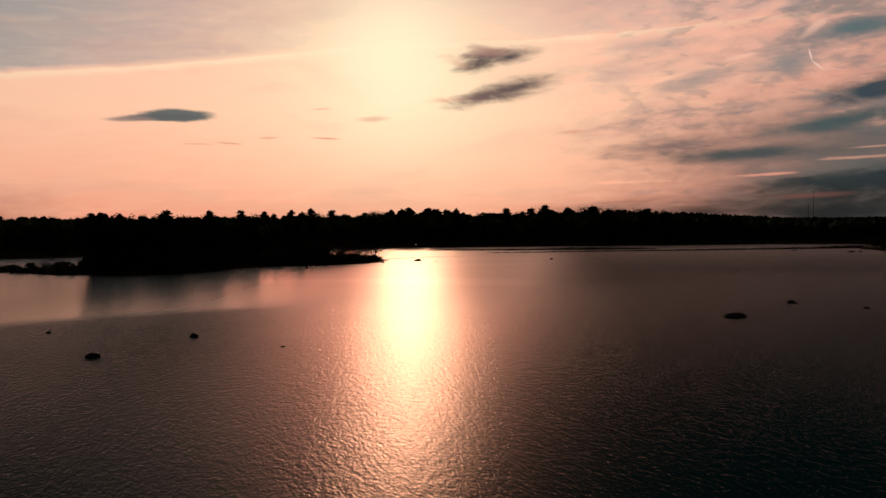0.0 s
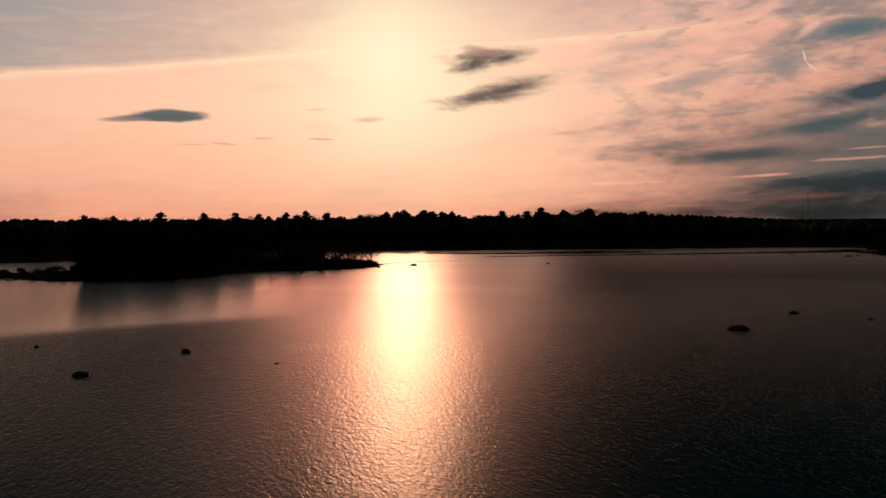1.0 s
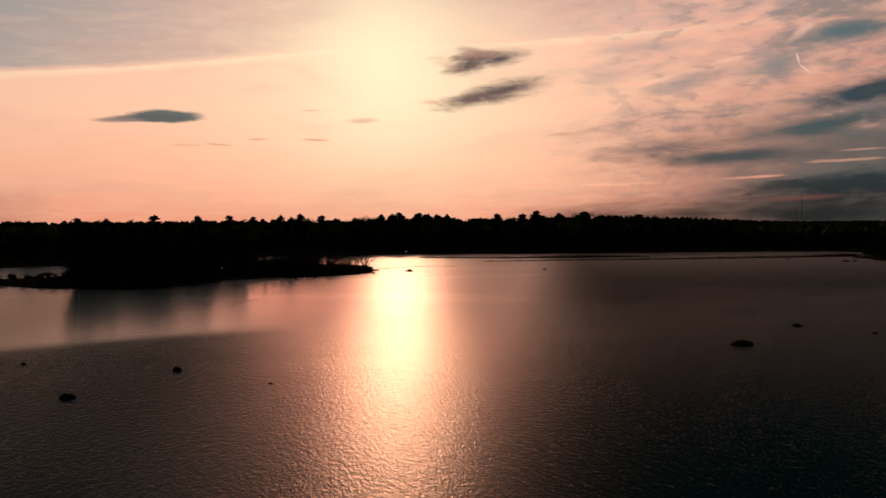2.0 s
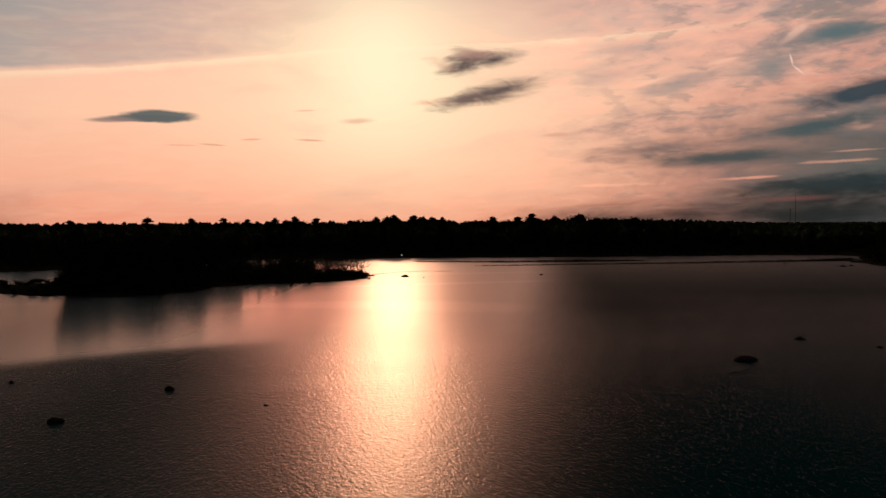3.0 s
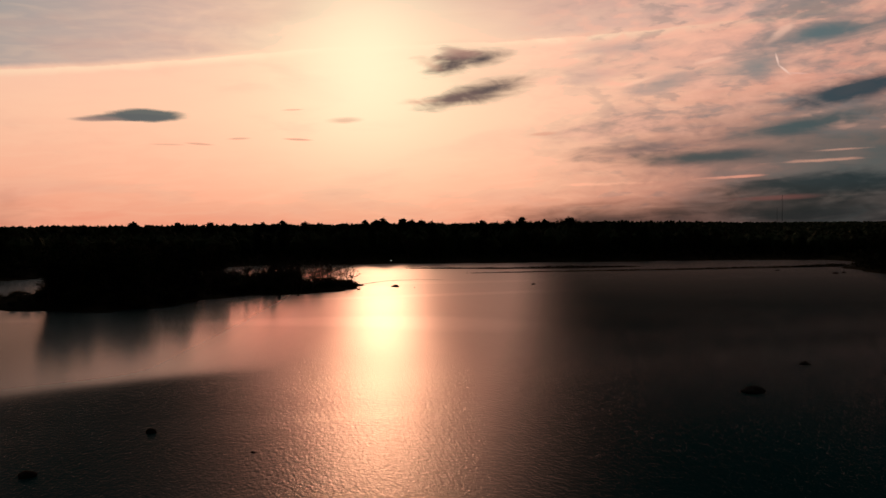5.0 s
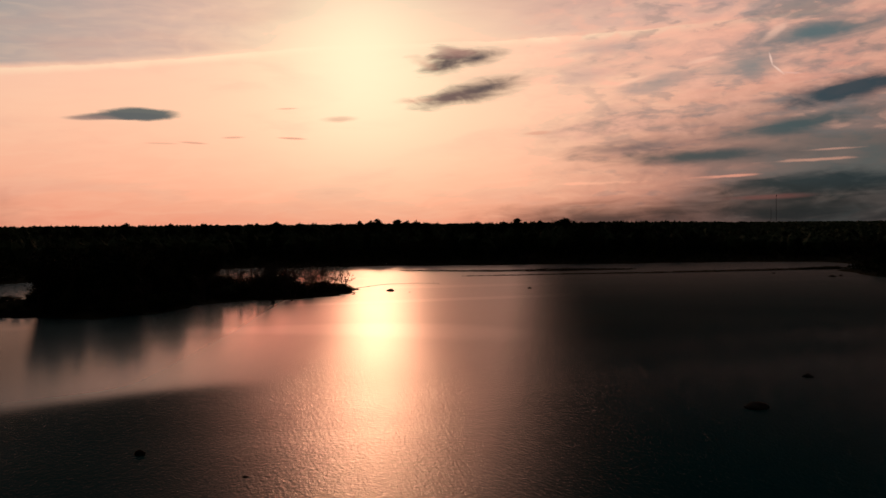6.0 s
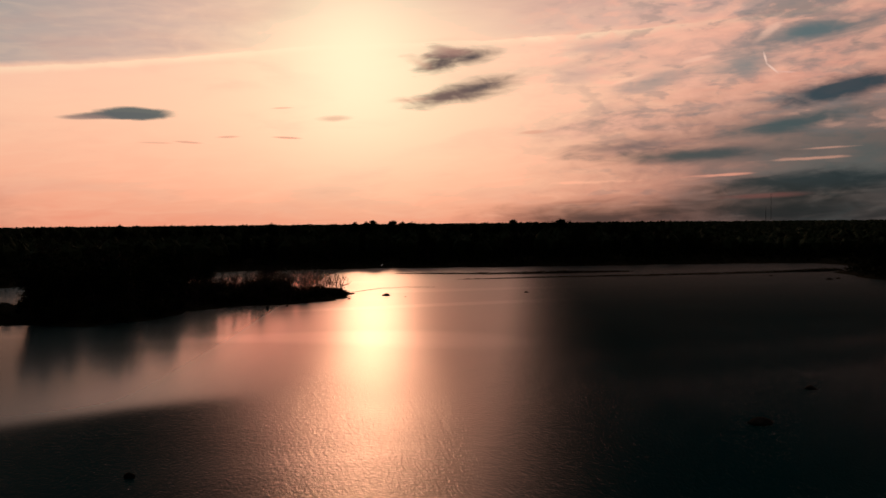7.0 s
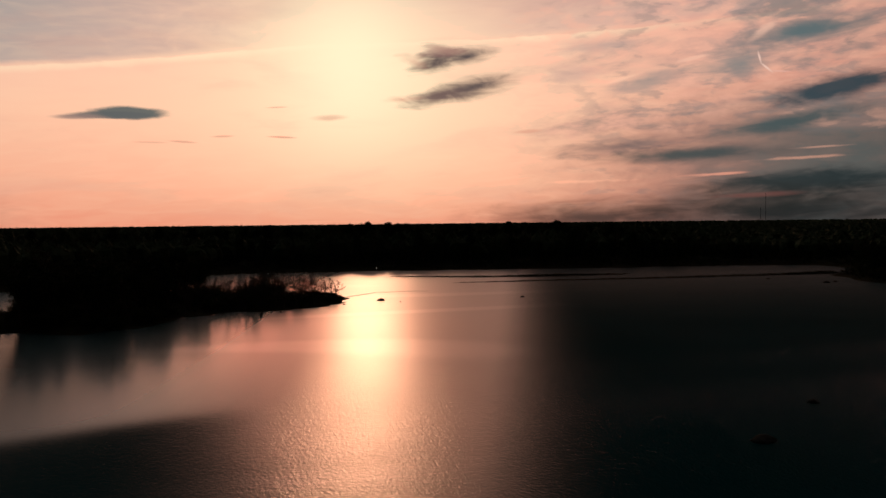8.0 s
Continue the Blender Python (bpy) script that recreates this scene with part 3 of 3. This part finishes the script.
# tree tops that stand out of the skyline: x, y, height of the top above the water
TOPS = [(-236, 455, 17.0), (-203, 455, 18.8), (-184, 458, 18.2), (-159, 452, 20.4), (-132, 460, 19.4), (-114, 458, 19.6), (-104, 470, 19.0), (-92, 462, 19.2),
        (-84, 466, 18.6), (-73, 460, 20.0), (-67, 468, 19.4), (-44, 470, 17.9), (-34, 532, 20.6), (-28, 526, 21.1), (-19, 530, 21.8), (-13, 536, 21.3), (-8, 528, 21.6), (0, 524, 20.6), (5, 530, 20.9),
        (38, 458, 19.3), (50, 462, 19.4), (61, 459, 21.2), (74, 470, 19.6), (93, 510, 21.9), (99, 514, 21.2), (108, 480, 18.6), (121, 462, 18.8)]
rng = np.random.default_rng(5)
for k, (x, y, top) in enumerate(TOPS):
    g = float(land_height(x, y))
    pines.plant(k, x, y, g, (top - g) / 18.0, rng.uniform(0, 360), 1.45)


def canopy(x, y):
    """Height of the wood's top above the water."""
    d = math.hypot(x, y)
    near = np.interp(x * 460 / max(y, 200), [-260, -160, -60, -16, 40, 85, 121, 160, 200, 260], [15.4, 15.8, 16.2, 18.2, 17.2, 18.6, 17.2, 15.0, 12.6, 12.4])
    slope = (near - 10) / 460
    return min(10 + d * slope, 19.3 + 0.0012 * d)


for k in range(130):
    x, y = rng.uniform(-290, 150), rng.uniform(436, 500)
    g, top = float(land_height(x, y)), canopy(x, y) * rng.uniform(0.94, 1.075)
    if k % 3:
        pines.plant(int(rng.integers(5)), x, y, g, (top - g) / 18.0, rng.uniform(0, 360), 1.3)
    else:
        oaks.plant(int(rng.integers(4)), x, y, g, (top - g) / 15.0, rng.uniform(0, 360), 1.0)

planted = 0
while planted < 250:
    x, y = rng.uniform(-300, 280), rng.uniform(225, 560)
    if abs(x) > 0.62 * y + 25:
        continue
    d = -float(shore_distance(LAKE, x, y))
    if d < 4 or d > 190 or (d > 60 and rng.uniform() < 0.5):
        continue
    g = float(land_height(x, y))
    top = canopy(x, y) * rng.uniform(0.80, 1.02)
    if rng.uniform() < 0.5:
        pines.plant(int(rng.integers(5)), x, y, g, (top - g) / 18.0, rng.uniform(0, 360), 1.45)
    else:
        oaks.plant(int(rng.integers(4)), x, y, g, (top - g) / 15.0, rng.uniform(0, 360), 1.2)
    planted += 1


def make_woods():
    """The rest of the wood, out to the horizon, and the thicket along the shore."""
    rng = np.random.default_rng(9)
    b = Builder()
    count = 0
    while count < 9000:
        d = 330 + 3400 * rng.uniform() ** 1.9
        a = radians(rng.uniform(-40, 40))
        x, y = d * math.sin(a), d * math.cos(a)
        if y < 300 or -float(shore_distance(LAKE, x, y)) < 25:
            continue
        g = float(land_height(x, y))
        top = canopy(x, y) * rng.uniform(0.86, 1.0) if d > 700 else canopy(x, y) * rng.uniform(0.75, 0.95)
        r = rng.uniform(2.4, 4.2) * (1 + d / 1500)
        h = (top - g) / 2
        b.lump(rng, (x, y, g + h), (r, h))
        count += 1
    tagged(new("woods", b.done("woods", NEEDLES)), "dark flat woods reaching to the horizon", "woods", kind="stuff")

    t = Builder()
    outline = LAKE[1:20]
    for (ax, ay), (bx, by) in zip(outline, outline[1:]):
        length = math.hypot(bx - ax, by - ay)
        for s in np.arange(0, length, 2.2):
            f = s / length
            nx, ny = -(by - ay) / length, (bx - ax) / length
            for row in range(3):
                off = 2.5 + row * 4 + rng.uniform(0, 3)
                x, y = ax + (bx - ax) * f + nx * off + rng.normal(), ay + (by - ay) * f + ny * off
                if -float(shore_distance(LAKE, x, y)) < 0.5:
                    continue
                g, h = float(land_height(x, y)), rng.uniform(1.6, 3.4) + row * 1.3
                t.tufts(rng, (x, y, g + h * 0.5), (1.7, 1.7, h * 0.55), 26, 0.6, 1.0)
    tagged(new("shore_thicket", t.done("shore_thicket", LEAVES)), "dense dark bushes along the far shore", "bushes", kind="stuff")


make_woods()

# island: tall trees on the broad end, bare stems and bushes towards the point
island_trees = Wood("island_tree", [broadleaf_meshes(s, 10.0, 0.75) for s in (31, 32, 33)], "dark tree on the island", "tree", "island trees")
island_pines = Wood("island_pine", [pine_meshes(s, 11.0) for s in (35, 36)], "dark pine on the island", "pine tree", "island trees")
bare_trees = Wood("bare_tree", [bare_meshes(s, 6.0) for s in (41, 42, 43, 44, 45, 46)], "thin bare tree with fine twigs on the island", "bare tree", "bare island trees")
shrubs = Wood("shrub", [shrub_meshes(s, 2.2) for s in (51, 52, 53)], "low dark bush on the island shore", "bush", "island bushes")

rng = np.random.default_rng(17)
for kind, total, xs, sizes in (("tall", 74, (-104, -54), (0.70, 1.08)), ("bare", 26, (-64, -46), (0.75, 1.1)), ("bare", 40, (-44, -18.5), (0.75, 1.15)),
                               ("shrub", 115, (-108, -52), (0.8, 1.6)), ("shrub", 42, (-58, -47), (0.2, 0.4)), ("shrub", 48, (-47, -36), (0.75, 1.3)), ("shrub", 92, (-36, -17), (0.35, 0.62))):
    done = 0
    while done < total:
        x, y = rng.uniform(*xs), rng.uniform(165, 250)
        d = float(shore_distance(ISLAND, x, y))
        if d < {"tall": 4.0, "bare": 2.0, "shrub": 0.4}[kind]:
            continue
        west = (x + 1.5) / (y - 7.7) < -0.455
        if west and kind == "tall":
            continue
        z, s, w = float(island_height(x, y)), rng.uniform(*sizes), rng.uniform(0, 360)
        if kind == "tall":
            if rng.uniform() < 0.3:
                island_pines.plant(done, x, y, z, s, w, 1.1)
            else:
                island_trees.plant(done, x, y, z, s * 1.05, w, 1.1)
        elif kind == "bare":
            bare_trees.plant(int(rng.integers(6)), x, y, z, s, w)
        else:
            shrubs.plant(done, x, y, z, s * (0.35 if west else 1.0), w, 1.35)
        done += 1


# ---------------------------------------------------------------- boulders
def boulder_mesh(seed, width, depth, height):
    """A worn granite boulder, flat below the water."""
    rng = np.random.default_rng(seed)
    bm = bmesh.new()
    bmesh.ops.create_icosphere(bm, subdivisions=3, radius=1.0)
    shift = Vector(rng.uniform(-20, 20, 3))
    for v in bm.verts:
        p = v.co.copy()
        k = 1 + 0.38 * noise.noise(p * 1.1 + shift) + 0.16 * noise.noise(p * 2.9 + shift) + 0.05 * noise.noise(p * 7 + shift)
        p *= k
        flat = math.hypot(p.x, p.y)
        up = max(p.z, -0.3) * (1.0 - 0.35 * min(flat, 1.0)) + 0.05 * noise.noise(p * 4 + shift)
        v.co = Vector((p.x * width * 0.46, p.y * depth * 0.46, up * height - 0.04))
    me = bpy.data.meshes.new("boulder")
    bm.to_mesh(me)
    bm.free()
    me.materials.append(STONE)
    me.polygons.foreach_set("use_smooth", [True] * len(me.polygons))
    return me


# x, y, width, height above the water
ROCKS = [(-27.2, 61.3, 1.5, 0.36), (-22.7, 72.0, 1.0, 0.34), (-13.4, 65.9, 0.42, 0.16), (30.8, 83.8, 2.5, 0.55), (43.0, 98.0, 1.35, 0.45), (48.6, 91.3, 0.85, 0.28),
         (-37.9, 76.0, 0.5, 0.3), (-7.2, 223.5, 2.4, 0.6), (30.9, 227.0, 1.3, 0.35), (-16.3, 214.5, 1.1, 0.3), (-33.0, 192.4, 0.9, 0.9), (-29.6, 198.8, 0.8, 0.3),
         (123.4, 279.4, 1.5, 0.4), (133.6, 260.2, 2.4, 0.5), (138.0, 263.0, 1.6, 0.5), (-110.8, 212.5, 2.2, 0.7), (-2.0, 219.0, 0.5, 0.2)]
for k, (x, y, w, h) in enumerate(ROCKS):
    size = "broad low" if w > 2 else ("small" if w < 0.7 else "rounded")
    rock = new("boulder", boulder_mesh(100 + k, w, w * 0.8, h * 1.15))
    rock.matrix_world = pose(x, y, 0.0, 0, 0, 37 * k % 60 - 30)
    tagged(rock, size + " dark granite boulder standing out of the lake", "boulder", "boulders in the lake")


# ---------------------------------------------------------------- radio masts on the far hill
def lattice_mast(x, y, height, label):
    ground_z = float(land_height(x, y))
    ob = thing("radio_mast", label, "radio mast", "masts on the far hill")
    ob.matrix_basis = pose(x, y, ground_z)
    for k in range(3):
        w = 2 * math.pi * k / 3
        b = Builder()
        b.tube([(0.9 * math.cos(w), 0.9 * math.sin(w), -1), (0.9 * math.cos(w), 0.9 * math.sin(w), height)], [0.16, 0.16], 5)
        part("leg", b.done("leg", STEEL), ob)
    b = Builder()
    z, k = 0.0, 0
    while z < height - 3:
        for i in range(3):
            p, q = 2 * math.pi * i / 3, 2 * math.pi * (i + 1) / 3
            b.tube([(0.9 * math.cos(p), 0.9 * math.sin(p), z), (0.9 * math.cos(q), 0.9 * math.sin(q), z + 3)], [0.08, 0.08], 3)
        z += 3
    part("bracing", b.done("bracing", STEEL), ob)
    b = Builder()
    b.tube([(0, 0, height - 0.5), (0, 0, height + 5)], [0.14, 0.05], 5)
    part("antenna", b.done("antenna", STEEL), ob)
    return ob


AZ = radians(24.95)
lattice_mast(2500 * math.sin(AZ), 2500 * math.cos(AZ), 88, "tall thin steel lattice radio mast above the woods")
lattice_mast(2460 * math.sin(AZ - 0.0056), 2460 * math.cos(AZ - 0.0056), 50, "shorter thin steel radio mast above the woods")


# ---------------------------------------------------------------- lamp on the far shore
def shore_lamp(x, y):
    z = float(land_height(x, y))
    ob = thing("shore_lamp", "small lit lamp on a short post at the far shore", "lamp")
    ob.matrix_basis = pose(x, y, z)
    b = Builder()
    b.tube([(0, 0, -0.3), (0, 0, 1.2)], [0.06, 0.05], 8)
    part("post", b.done("post", STEEL), ob)
    bm = bmesh.new()
    bmesh.ops.create_uvsphere(bm, u_segments=12, v_segments=8, radius=0.12)
    bmesh.ops.translate(bm, verts=bm.verts, vec=(0, 0, 1.4))
    me = bpy.data.meshes.new("globe")
    bm.to_mesh(me)
    bm.free()
    mat, n, bsdf, at = material("lit_globe")
    bsdf.inputs["Emission Color"].default_value = (1.0, 0.9, 0.78, 1)
    bsdf.inputs["Emission Strength"].default_value = 2.5
    me.materials.append(mat)
    part("globe", me, ob, "glowing pale globe")


shore_lamp(-12.4, 360.0)
